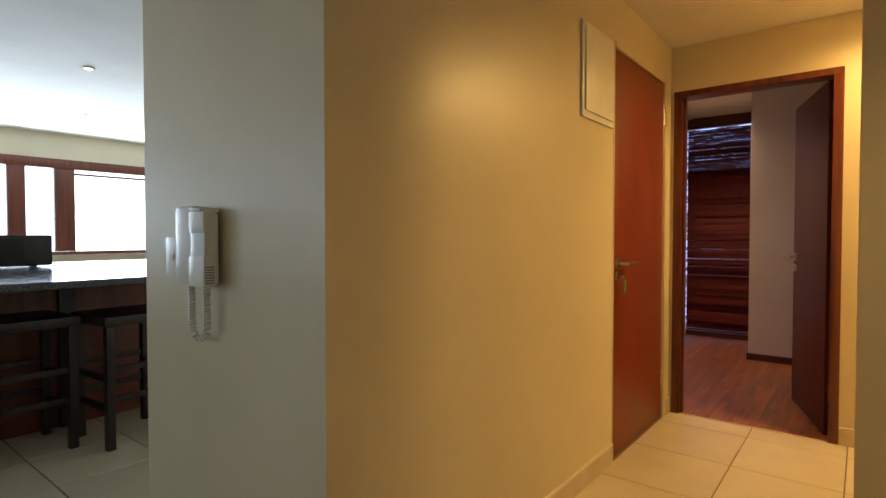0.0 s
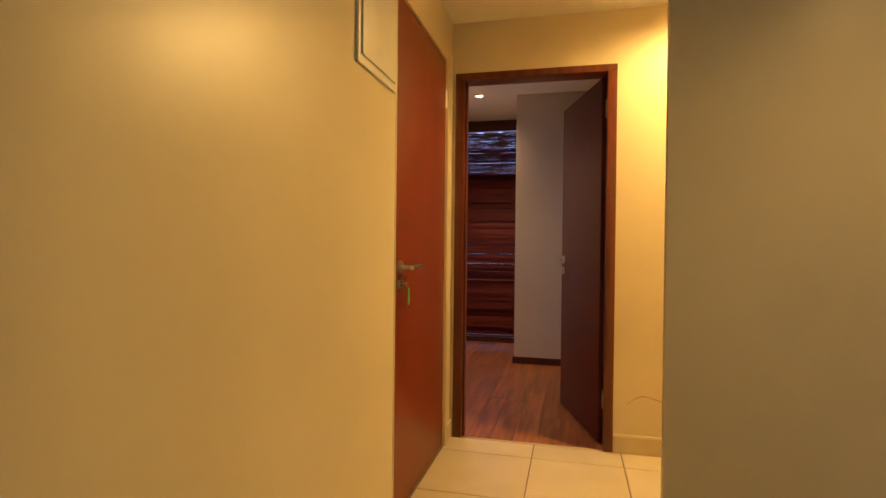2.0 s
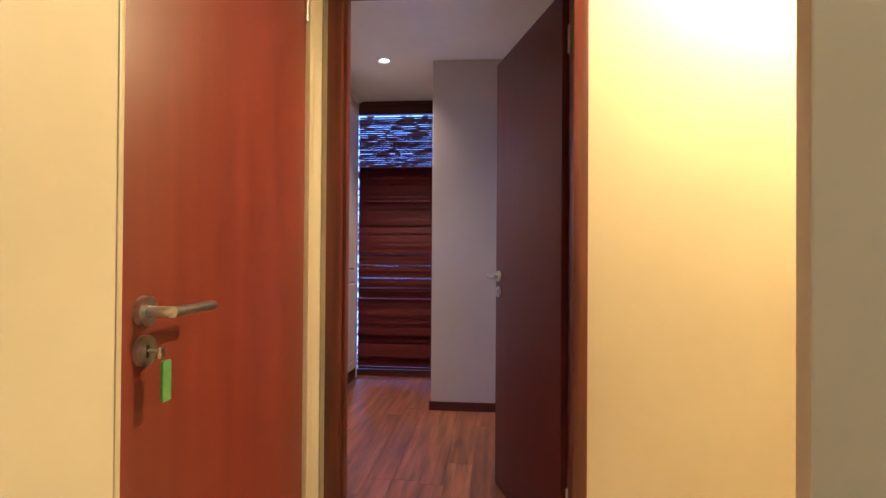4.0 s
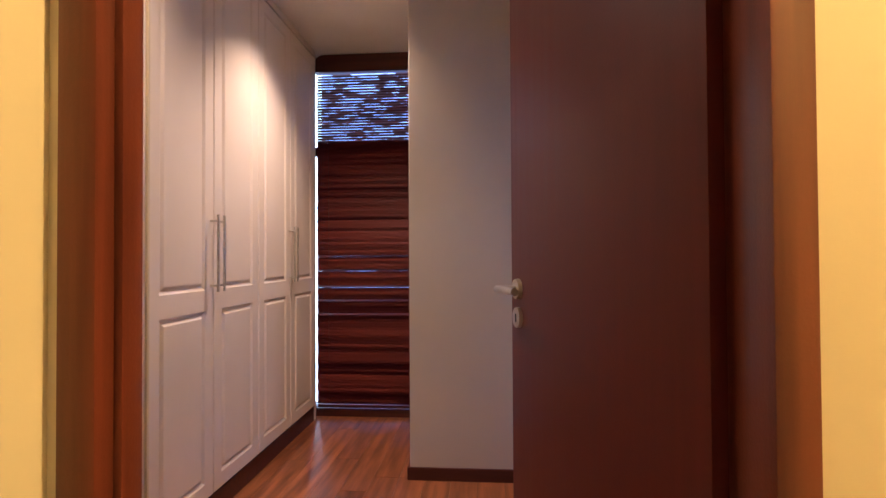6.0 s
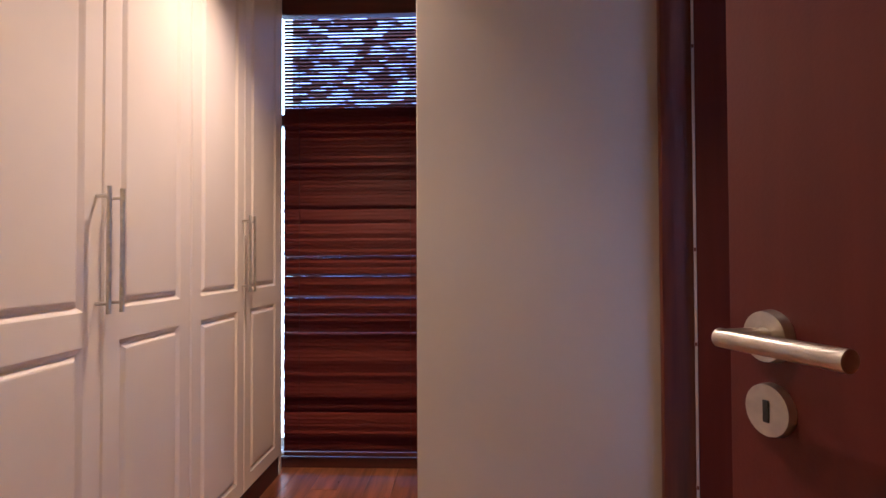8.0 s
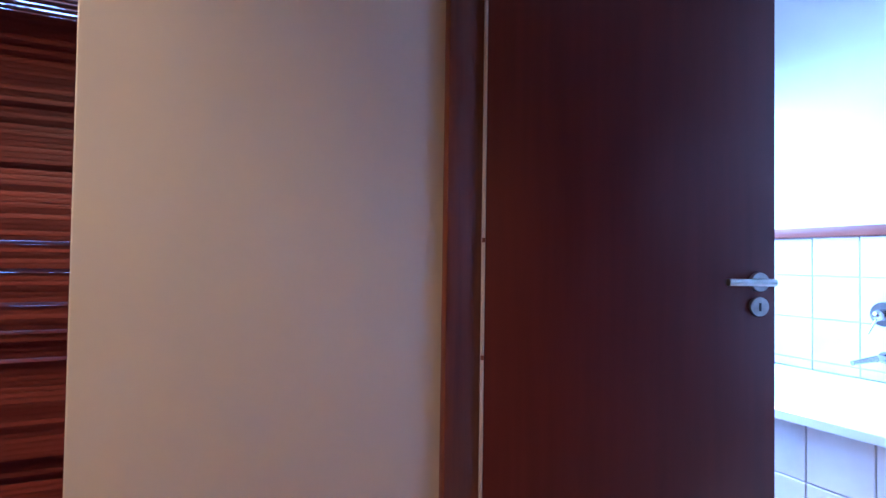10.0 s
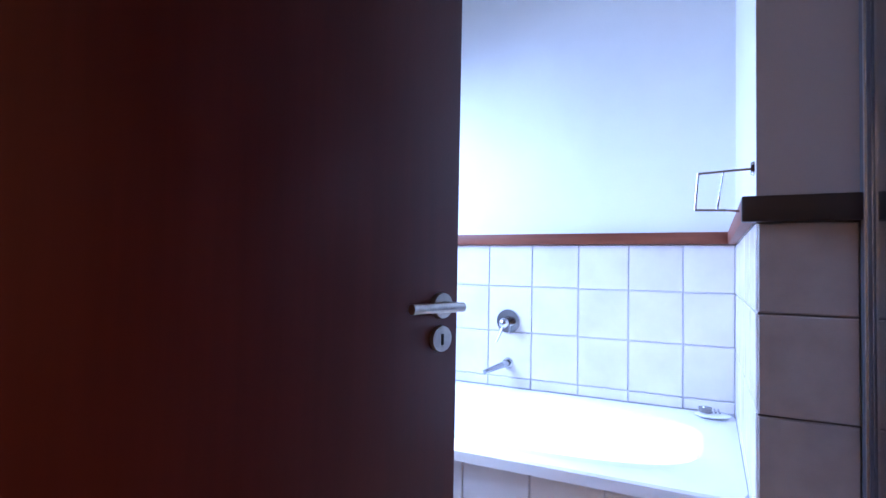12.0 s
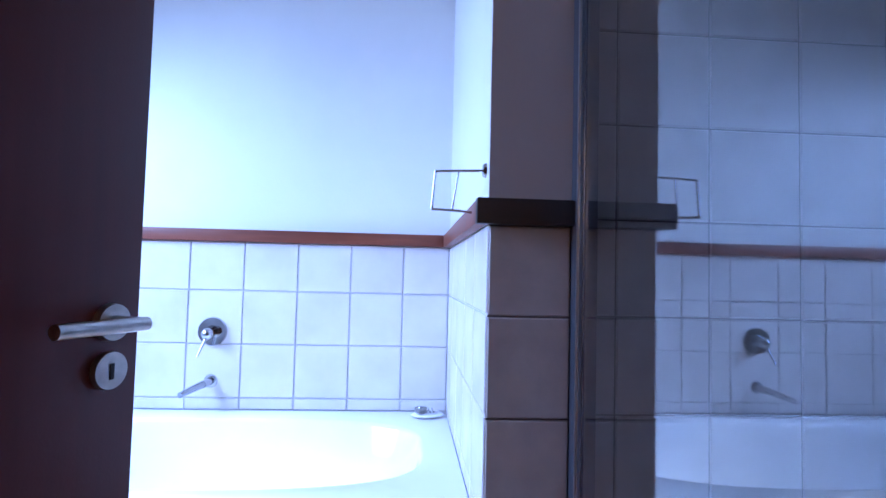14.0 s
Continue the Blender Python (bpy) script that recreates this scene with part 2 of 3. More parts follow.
# bedroom
solid("wall_bedroom_side", [((-1.56, YE + 0.11, 0), (-1.452, 4.494, HB))], PAINT_BED, 0.003)
solid("wall_bedroom_back", [((-2.15, YE + 0.11, 0), (-2.05, 6.56, HB)), ((-2.05, 4.2, 0), (-1.56, 4.25, HB))], PAINT_BED)
solid("wall_block", [((-0.705, YB, 0), (0.095, 6.56, HB))], PAINT_BED, 0.004)
solid("wall_window_bedroom", [((-2.15, 6.56, 0), (-1.62, 6.68, HB)), ((-1.62, 6.56, 2.42), (-0.705, 6.68, HB)), ((-1.62, 6.56, 0), (-0.705, 6.68, 0.06))], PAINT_BED)
solid("ceiling_bedroom", [((-2.15, YE + 0.11, HB), (2.4, 6.75, HB + 0.1))], CEIL)
solid("wall_bedroom_right", [((0.095, YE + 0.11, 0), (0.205, 4.52, HB)), ((0.095, 4.52, 2.07), (0.205, YB, HB))], PAINT_BED)
# bathroom
solid("wall_bath_west", [((0.095, YB, 0), (0.205, 6.65, HB))], PAINT_BATH)
wall_bath = solid("wall_bath_east", [((XB, 3.6, 0), (XB + 0.11, 6.75, HB))], PAINT_BATH)
wall_pier = solid("wall_pier", [((1.19, 4.505, 0), (XB, 4.670, 1.19)), ((1.183, 4.505, 1.19), (XB, 4.675, HB))], PAINT_BATH)
# Thin sheet on the pier front, carrying its shade as darker paint.
pier_face = solid("wall_pier_face", [((1.180, 4.503, 1.235), (1.183, 4.674, HB))], PAINT_PIER_SHADED)
solid("wall_bath_window", [((0.205, 6.65, 0), (0.62, 6.76, HB)), ((1.88, 6.65, 0), (XB, 6.76, HB)), ((0.62, 6.65, 0), (1.88, 6.76, 1.27)), ((0.62, 6.65, 2.23), (1.88, 6.76, HB))], PAINT_BATH)
wall_shower = solid("wall_shower", [((1.205, 3.6, 0), (1.30, 4.505, HB)), ((0.205, 3.672, 0), (1.205, 3.72, HB))], PAINT_BATH)
solid("ground", [((-60, -60, -0.4), (60, 60, -0.3))], GROUT_F)
solid("backdrop_sky", [((-11.0, -5, -0.2), (-10.9, 9, 5))], DAYSKY)
solid("backdrop_garden", [((-1.88, 7.9, -0.3), (0.30, 7.92, 6.5))], OUTSIDE)
solid("backdrop_daylight", [((-4.4, 7.9, -0.3), (-1.881, 7.92, 6.5))], DAYSKY)

floor_hall = solid("floor_hall", [((-8.15, -2.6, -0.12), (1.81, YE, -0.006)), ((-8.15, YE, -0.12), (-1.71, 5.2, -0.006))], GROUT_F)
floor_bed = solid("floor_bedroom", [((-2.15, YE, -0.12), (0.205, 6.68, -0.008))], BLACK)
floor_bath = solid("floor_bathroom", [((0.205, YE + 0.11, -0.12), (XB, 6.76, 0.0))], TILE_SHADED)

# ---- door and window fittings ----
def lever(parent, y, z, side, run, key_gap=0.066):
    """Round-rose lever on a leaf face: side is +1 or -1 along the leaf's local y, run is the way of the grip along local x."""
    s = side
    rose = part("rose", rod(bmesh.new(), (y, s * 0.020, z), (y, s * 0.031, z), 0.0265, 0.025, 32), STEEL, parent, "round brushed steel rose")
    g = bmesh.new()
    rod(g, (y, s * 0.028, z), (y, s * 0.078, z), 0.0095)
    rod(g, (y - run * 0.008, s * 0.076, z), (y + run * 0.122, s * 0.076, z), 0.0095)
    part("lever", g, STEEL, parent, "brushed steel tube lever")
    k = part("key_rose", rod(bmesh.new(), (y, s * 0.020, z - key_gap), (y, s * 0.029, z - key_gap), 0.0265, 0.0255, 32), STEEL, parent, "round brushed steel escutcheon")
    h = bmesh.new()
    bx(h, (y - 0.0035, s * 0.0288, z - key_gap - 0.012), (y + 0.0035, s * 0.0302, z - key_gap + 0.010), 0.0008)
    ob = part("keyhole", h, BLACK, k)
    return rose


def leaf(name, label, m, width, height, mat, handle_at, sides, z=1.007, hinges=(), key_gap=0.066):
    d = thing(name, label, "door", m)
    box_part("leaf", (0.003, -0.02, 0.008), (width, 0.02, height), mat, d, 0.0025)
    for s in sides:
        lever(d, handle_at, z, s, -1 if handle_at > width / 2 else 1, key_gap)
    for hz in hinges:
        b = bmesh.new()
        rod(b, (-0.004, -0.004, hz - 0.05), (-0.004, -0.004, hz + 0.05), 0.007)
        part("hinge", b, STEEL, d)
    return d


# bedroom doorway and its open leaf
fr = tagged(new("door_frame_1"), "dark reddish timber frame round the bedroom doorway", kind="structure")
box_part("jamb", (-0.845, YE - 0.012, 0), (-0.795, YE + 0.068, 2.025), FRAME, fr, 0.004)
box_part("jamb", (-0.020, YE - 0.012, 0), (0.028, YE + 0.122, 2.025), FRAME, fr, 0.004)
box_part("head", (-0.845, YE - 0.012, 2.022), (0.028, YE + 0.122, 2.06), FRAME, fr, 0.004)
box_part("stop", (-0.795, YE + 0.02, 0), (-0.783, YE + 0.06, 2.02), FRAME, fr, 0.002)
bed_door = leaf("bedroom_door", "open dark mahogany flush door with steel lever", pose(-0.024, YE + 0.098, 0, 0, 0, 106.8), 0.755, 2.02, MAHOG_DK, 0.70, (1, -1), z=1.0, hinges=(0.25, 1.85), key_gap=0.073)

# side door in the corridor, shut, with a key and tag
fr = tagged(new("door_frame_2"), "cream painted steel frame round the side door", kind="structure")
box_part("jamb", (XL - 0.11, 2.562, 0), (XL + 0.003, 2.575, 2.115), STEELPAINT, fr, 0.003)
box_part("jamb", (XL - 0.11, 3.405, 0), (XL + 0.012, 3.45, 2.115), STEELPAINT, fr, 0.004)
box_part("head", (XL - 0.11, 2.575, 2.085), (XL + 0.008, 3.405, 2.115), STEELPAINT, fr, 0.004)
side_door = leaf("side_door", "closed red mahogany flush door with steel lever", pose(XL - 0.022, 3.404, 0, 0, 0, -90), 0.828, 2.083, MAHOG, 0.772, (1,), 1.004)
b = bmesh.new()
rod(b, (0.772, 0.028, 0.938), (0.772, 0.055, 0.938), 0.003)
bx(b, (0.764, 0.052, 0.926), (0.780, 0.055, 0.945), 0.001)
key = part("key", b, STEEL, side_door, "steel key in the lock")
b = bmesh.new()
bx(b, (0.752, 0.053, 0.852), (0.776, 0.060, 0.922), 0.0035)
part("key_tag", b, GREEN, key, "green plastic key tag")
for hz in (0.25, 1.88):
    b = bmesh.new()
    rod(b, (0.004, 0.022, hz - 0.05), (0.004, 0.022, hz + 0.05), 0.006)
    part("hinge", b, STEEL, side_door)

# bathroom doorway and its open leaf
fr = tagged(new("door_frame_3"), "dark reddish timber frame round the bathroom doorway", kind="structure")
box_part("jamb", (0.088, 5.512, 0), (0.196, YB - 0.001, 2.03), FRAME, fr, 0.005)
box_part("jamb", (0.083, 4.52, 0), (0.215, 4.555, 2.03), FRAME, fr, 0.005)
box_part("head", (0.083, 4.52, 2.03), (0.215, YB - 0.001, 2.07), FRAME, fr, 0.005)
box_part("stop", (0.190, 5.536, 0), (0.2045, 5.5425, 2.03), FRAME, fr, 0.001)
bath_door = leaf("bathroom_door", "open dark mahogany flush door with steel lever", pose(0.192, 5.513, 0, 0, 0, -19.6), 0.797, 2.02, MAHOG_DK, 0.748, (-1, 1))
box_part("edge_strip", (-0.004, -0.022, 0.008), (0.0028, 0.0, 2.02), PAINT_PIER_SHADED, bath_door, 0.001, "pale bare hinge edge")
for hz in (0.35, 0.80, 1.10, 1.75):
    box_part("hinge", (-0.0052, -0.0228, hz), (0.0022, -0.004, hz + 0.012), FRAME, bath_door, 0.0006)

# skirtings
def skirting(name, a, b, h=0.088, axis="x"):
    ob = solid(name, [((a[0], a[1], 0), (b[0], b[1], h))], SKIRT, 0.002)
    t = box_part("trim", (a[0], a[1], h + 0.0005), (b[0], b[1], h + 0.012), SKIRT_TOP, ob, 0.003)
    return ob


skirting("baseboard_left", (XL, 0.748), (XL + 0.012, 2.561))
skirting("baseboard_left_far", (XL, 3.462), (XL + 0.012, YE))
skirting("baseboard_end", (0.029, YE - 0.012), (1.7, YE))
skirting("baseboard_return", (XR, YR - 0.047), (1.7, YR - 0.0355))
skirting("baseboard_intercom", (-1.819, 0.736), (XL, 0.7475))
solid("baseboard_block", [((-0.717, YB - 0.012, 0), (0.078, YB - 0.0005, 0.062)), ((-0.717, YB - 0.0005, 0), (-0.7055, 6.53, 0.062))], VALANCE, 0.002)
solid("baseboard_window", [((-1.5, 6.535, 0), (-0.72, 6.559, 0.055))], VALANCE, 0.002)
solid("baseboard_bedroom_side", [((-1.4515, YE + 0.125, 0), (-1.44, 4.494, 0.062))], VALANCE, 0.002)

# stain on the end wall
b = bmesh.new()
pts = [(0.10, 0.262), (0.125, 0.285), (0.150, 0.300), (0.175, 0.308), (0.20, 0.305), (0.235, 0.297), (0.262, 0.290), (0.285, 0.272), (0.296, 0.25), (0.318, 0.262), (0.345, 0.283), (0.36, 0.287)]
for (x0, z0), (x1, z1) in zip(pts, pts[1:]):
    v = [b.verts.new(p) for p in ((x0, YE - 0.0008, z0 - 0.004), (x1, YE - 0.0008, z1 - 0.004), (x1, YE - 0.0008, z1 + 0.002), (x0, YE - 0.0008, z0 + 0.002))]
    b.faces.new(v)
part("water_stain", b, STAIN, wall_end, "thin brown water stain outline")

# ---- corridor things ----
db = thing("distribution_box", "white flush electrical box lid high on corridor wall", "electrical box")
box_part("body", (XL, 2.165, 1.672), (XL + 0.012, 2.535, 2.095), PLASTIC, db, 0.004)
box_part("lid", (XL + 0.0125, 2.185, 1.70), (XL + 0.020, 2.515, 2.075), PLASTIC, db, 0.005, "white hinged lid")


def downlight(x, y, z, label):
    d = thing("ceiling_downlight", label, "downlight", pose(x, y, z), "recessed downlights")
    b = bmesh.new()
    bmesh.ops.create_cone(b, cap_ends=False, segments=40, radius1=0.048, radius2=0.034, depth=0.012, matrix=pose(0, 0, -0.006))
    bmesh.ops.solidify(b, geom=b.faces[:], thickness=0.002)
    part("ring", b, PLASTIC, d, "white trim ring")
    part("bulb", rod(bmesh.new(), (0, 0, -0.008), (0, 0, -0.002), 0.027, 0.024, 32), BULB, d, "lit warm bulb")
    return d


lit = downlight(0.62, 3.28, HC, "lit recessed warm downlight in the corridor ceiling")
copy_thing(lit, pose(-1.05, 5.5, HB))
copy_thing(lit, pose(-1.05, 4.35, HB))
# Unseen fixture, added to go with the entrance fill.
copy_thing(lit, pose(1.05, 1.45, HC))
for x, y in ((-4.63, 1.51), (-6.52, 2.09), (-7.6, 1.75)):
    copy_thing(lit, pose(x, y, 2.45))

ic = thing("intercom_handset", "ivory wall intercom with handset and coiled cord", "intercom")
YI = 0.748
box_part("base", (-1.500, YI - 0.052, 0.998), (-1.392, YI - 0.0005, 1.232), PLASTIC, ic, 0.016)
b = bmesh.new()
bx(b, (-1.396, YI - 0.058, 1.004), (-1.312, YI - 0.012, 1.212), 0.013)
bx(b, (-1.398, YI - 0.062, 1.150), (-1.310, YI - 0.020, 1.215), 0.012)
bx(b, (-1.398, YI - 0.062, 0.998), (-1.310, YI - 0.020, 1.090), 0.012)
hs = part("handset", b, PLASTIC, ic, "ivory handset on its cradle")
box_part("hook", (-1.402, YI - 0.060, 1.212), (-1.33, YI - 0.0005, 1.224), PLASTIC, ic, 0.005)
for i in range(7):
    box_part("grille_slot", (-1.3102, YI - 0.056, 1.010 + i * 0.0075), (-1.3092, YI - 0.030, 1.0135 + i * 0.0075), PLASTIC_DK, hs, 0.0)
box_part("side_plate", (-1.625, YI - 0.022, 1.02), (-1.5255, YI - 0.0005, 1.14), PLASTIC, ic, 0.006)
box_part("button", (-1.600, YI - 0.027, 1.07), (-1.565, YI - 0.0225, 1.09), PLASTIC, ic, 0.002)
cu = bpy.data.curves.new("cord", "CURVE")
cu.dimensions, cu.bevel_depth, cu.bevel_resolution = "3D", 0.0028, 2
sp = cu.splines.new("POLY")
turns, n = 34, 34 * 10
sp.points.add(n)
for i in range(n + 1):
    u = i / n
    if u < 0.4:
        c, ax = Vector((-1.44, YI - 0.03, 0.995 - u / 0.4 * 0.115)), Vector((1, 0, 0))
    elif u > 0.6:
        c, ax = Vector((-1.355, YI - 0.03, 0.88 + (u - 0.6) / 0.4 * 0.115)), Vector((-1, 0, 0))
    else:
        a = (u - 0.4) / 0.2 * math.pi
        c, ax = Vector((-1.3975 - 0.0425 * math.cos(a), YI - 0.03, 0.88 - 0.036 * math.sin(a))), Vector((math.cos(a), 0, math.sin(a)))
    th = u * turns * 2 * math.pi
    q = c + 0.0085 * (math.cos(th) * ax + math.sin(th) * Vector((0, 1, 0)))
    sp.points[i].co = (*q, 1)
tmp = bpy.data.objects.new("cord_shape", cu)
me = bpy.data.meshes.new_from_object(tmp)
bpy.data.objects.remove(tmp)
me.materials.clear()
me.materials.append(PLASTIC)
cord = new("cord", me)
cord.parent = ic
tagged(cord, "coiled ivory cord")

# ---- living room seen past the intercom wall ----
win = tagged(new("window_1"), "dark timber window row, bright daylight outside", kind="structure")
for y0, y1 in ((-0.6, -0.5), (0.6, 0.72), (1.72, 1.9), (2.2, 2.42), (3.3, 3.42), (4.78, 4.9)):
    box_part("window_frame", (-7.99, y0, 0.93), (-7.93, y1, 2.1), FRAME, win, 0.004)
box_part("window_head", (-7.99, -0.6, 2.0), (-7.92, 4.9, 2.12), FRAME, win, 0.004)
box_part("transom", (-7.985, 2.42, 1.93), (-7.94, 4.78, 1.955), FRAME, win, 0.004)
box_part("window_sill", (-8.0, -0.6, 0.9), (-7.88, 4.9, 0.945), FRAME, win, 0.004)

bar = thing("breakfast_bar", "cherry wood breakfast bar with polished dark granite top", "kitchen counter")
box_part("panel", (-4.3, -0.9, 0), (-3.645, 2.4, 0.88), CHERRY, bar, 0.004)
for y in (-0.9, 0.05, 1.0, 1.95):
    box_part("post", (-3.6445, y, 0), (-3.61, y + 0.08, 0.88), STOOLWOOD, bar, 0.003)
top = solid("worktop", [((-5.2, -1.0, 0.882), (-2.95, 2.5, 0.922))], GRANITE, 0.006)
tagged(top, "polished dark granite worktop on the bar", "worktop", kind="thing")
ov = thing("countertop_oven", "dark boxy countertop oven on the granite worktop", "oven")
box_part("body", (-4.9, 0.55, 0.93), (-4.5, 1.22, 1.15), STOOLWOOD, ov, 0.012)
box_part("door", (-4.4995, 0.60, 0.95), (-4.485, 1.05, 1.13), BLACK, ov, 0.004)
for y in (0.6, 1.15):
    box_part("foot", (-4.8, y, 0.922), (-4.76, y + 0.04, 0.9295), BLACK, ov, 0.0)


def stool(m):
    s = thing("bar_stool", "dark wooden bar stool with slatted footrests at the bar", "bar stool", m, "stools along the bar")
    for sx in (-1, 1):
        for sy in (-1, 1):
            b = bmesh.new()
            bx(b, (sx * 0.18 - 0.021, sy * 0.18 - 0.021, 0), (sx * 0.18 + 0.021, sy * 0.18 + 0.021, 0.66), 0.004)
            part("leg", b, STOOLWOOD, s)
    for z in (0.2, 0.36):
        for k in (-1, 1):
            box_part("stretcher", (-0.158, k * 0.18 - 0.012, z), (0.158, k * 0.18 + 0.012, z + 0.032), STOOLWOOD, s, 0.003)
            box_part("stretcher", (k * 0.18 - 0.012, -0.158, z + 0.05), (k * 0.18 + 0.012, 0.158, z + 0.082), STOOLWOOD, s, 0.003)
    box_part("seat", (-0.215, -0.215, 0.661), (0.215, 0.215, 0.715), STOOLWOOD, s, 0.014, "dark padded seat")
    return s


st = stool(pose(-3.38, 0.75, 0, 0, 0, 4))
copy_thing(st, pose(-3.36, 0.05, 0, 0, 0, -5))
copy_thing(st, pose(-3.21, 1.22, 0, 0, 0, 4))

# ---- bedroom things ----
XC = -1.47
def cupboard(y0, y1):
    c = thing("wardrobe_cupboard", "built-in white lacquered wardrobe unit with shut doors", "wardrobe", None, "built-in wardrobe units")
    box_part("body", (-2.04, y0, 0.092), (XC - 0.024, y1, 2.44), FILLER, c, 0.0)
    mid = (y0 + y1) / 2
    for a, bnd, hy in ((y0, mid, mid - 0.026), (mid, y1, mid + 0.026)):
        a, bnd = a + 0.0015, bnd - 0.0015
        panels = ((0.165, 0.868), (0.952, 2.37))
        i0, i1 = a + 0.066, bnd - 0.066
        # slab with softened edges and two openings in its face for the routed panels
        g = bmesh.new()
        rims = [[g.verts.new((x, y, z)) for y, z in ((a + e, 0.1 + e), (bnd - e, 0.1 + e), (bnd - e, 2.43 - e), (a + e, 2.43 - e))] for x, e in ((XC - 0.022, 0.0), (XC - 0.004, 0.0), (XC, 0.004))]
        g.faces.new(rims[0])
        for p, q in zip(rims, rims[1:]):
            for k in range(4):
                g.faces.new((p[k], p[(k + 1) % 4], q[(k + 1) % 4], q[k]))
        ys = (a + 0.004, i0, i1, bnd - 0.004)
        zs = (0.104, panels[0][0], panels[0][1], panels[1][0], panels[1][1], 2.426)
        for j in range(3):
            for k in range(5):
                if j == 1 and k in (1, 3):
                    continue
                g.faces.new([g.verts.new((XC, y, z)) for y, z in ((ys[j], zs[k]), (ys[j + 1], zs[k]), (ys[j + 1], zs[k + 1]), (ys[j], zs[k + 1]))])
        bmesh.ops.remove_doubles(g, verts=g.verts[:], dist=0.0001)
        bmesh.ops.recalc_face_normals(g, faces=g.faces[:])
        d = part("door", g, WHITE, c, smooth=False)
        for z0, z1 in panels:
            g = bmesh.new()
            outer = [(i0, z0), (i1, z0), (i1, z1), (i0, z1)]
            loops = []
            for inset, h in ((0.0, 0.0), (0.003, -0.0015), (0.013, -0.0085), (0.017, -0.0085), (0.027, -0.001), (0.031, 0.0)):
                loops.append([g.verts.new((XC + h, y + (inset if y == i0 else -inset), z + (inset if z == z0 else -inset))) for y, z in outer])
            for p, q in zip(loops, loops[1:]):
                for k in range(4):
                    g.faces.new((p[k], p[(k + 1) % 4], q[(k + 1) % 4], q[k]))
            g.faces.new(loops[-1])
            part("panel", g, WHITE, d, smooth=False)
        h = bmesh.new()
        rod(h, (XC + 0.034, hy, 0.945), (XC + 0.034, hy, 1.265), 0.006, seg=14)
        rod(h, (XC + 0.0005, hy, 0.97), (XC + 0.034, hy, 0.97), 0.0045, seg=12)
        rod(h, (XC + 0.0005, hy, 1.24), (XC + 0.034, hy, 1.24), 0.0045, seg=12)
        part("handle", h, STEEL, d, "brushed steel bar handle")
    box_part("plinth", (-2.04, y0, 0.002), (XC - 0.008, y1, 0.09), VALANCE, c, 0.0, "dark timber plinth")
    return c


cupboard(4.66, 5.546)
cupboard(5.548, 6.43)
solid("trim_wardrobe_filler", [((-1.56, 4.495, 0.0), (XC + 0.004, 4.645, HB))], FILLER, 0.003)
solid("trim_wardrobe_bead", [((-1.56, 4.646, 0.0), (XC + 0.012, 4.658, HB))], STEELPAINT, 0.003)
solid("trim_wardrobe_end", [((-2.04, 6.432, 0.0), (XC - 0.004, 6.465, HB))], FILLER, 0.003)
solid("trim_wardrobe_head", [((-2.04, 4.66, 2.442), (XC - 0.002, 6.43, HB))], FILLER, 0.002)

win = tagged(new("window_2"), "tall bedroom window behind the blind", kind="structure")
box_part("window_frame", (-1.62, 6.60, 0.06), (-1.585, 6.65, 2.42), FRAME, win, 0.003)
box_part("window_frame", (-0.74, 6.60, 0.06), (-0.705, 6.65, 2.42), FRAME, win, 0.003)
box_part("transom", (-1.585, 6.60, 1.80), (-0.74, 6.65, 1.86), FRAME, win, 0.003)
for z0, z1 in ((0.06, 1.80), (1.86, 2.42)):
    p = box_part("pane", (-1.585, 6.622, z0), (-0.74, 6.628, z1), GLASS, win, 0.0)
    p.visible_shadow = False

bl = thing("venetian_blind", "reddish wooden venetian blind lowered, upper slats open", "window blind")
b = bmesh.new()
prof = [(-0.71, 2.355), (-0.71, 2.474), (-1.430, 2.474)]
prof += [(-1.430 - 0.067 * math.sin(a), 2.407 + 0.067 * math.cos(a)) for a in (0.3, 0.6, 0.9, 1.2, math.pi / 2)] + [(-1.497, 2.355)]
rings = [[b.verts.new((x, y, z)) for x, z in prof] for y in (6.50, 6.556)]
for k in range(len(prof)):
    b.faces.new((rings[0][k], rings[0][(k + 1) % len(prof)], rings[1][(k + 1) % len(prof)], rings[1][k]))
b.faces.new(rings[0]), b.faces.new(rings[1][::-1])
bmesh.ops.recalc_face_normals(b, faces=b.faces[:])
part("valance", b, VALANCE, bl, "dark timber valance")
b = bmesh.new()
X0, X1, W2 = -1.484, -0.712, 0.0128
prev = None
for k in range(5):
    u = -1 + k / 2
    row = [b.verts.new((x, u * W2, 0.0012 * (1 - u * u))) for x in (X0, X1)]
    if prev:
        b.faces.new((prev[0], prev[1], row[1], row[0]))
    prev = row
bmesh.ops.solidify(b, geom=b.faces[:], thickness=0.0022)
base = part("slat", b, SLAT, bl)
slat_mesh = base.data
rnd = random.Random(5)
z, k = 0.115, 0
base.location, base.rotation_euler = (0, 6.532, 0.10), (radians(70), 0, 0)
while z < 2.345:
    s = new("slat", slat_mesh)
    s.parent = bl
    if z > 1.868:
        tilt = 52 + rnd.uniform(-4, 4)
    else:
        tilt = 77 + rnd.uniform(-0.06, 0.06)
        for zs, d in ((0.888, 51), (0.80, 47.5), (0.70, 48), (0.996, 48), (1.10, 48)):
            if abs(z - zs) < 0.0096:
                tilt -= d
    s.location, s.rotation_euler = (rnd.uniform(-0.002, 0.002), 6.532, z), (radians(tilt), radians(rnd.uniform(-0.03, 0.03)), 0)
    z += 0.0188
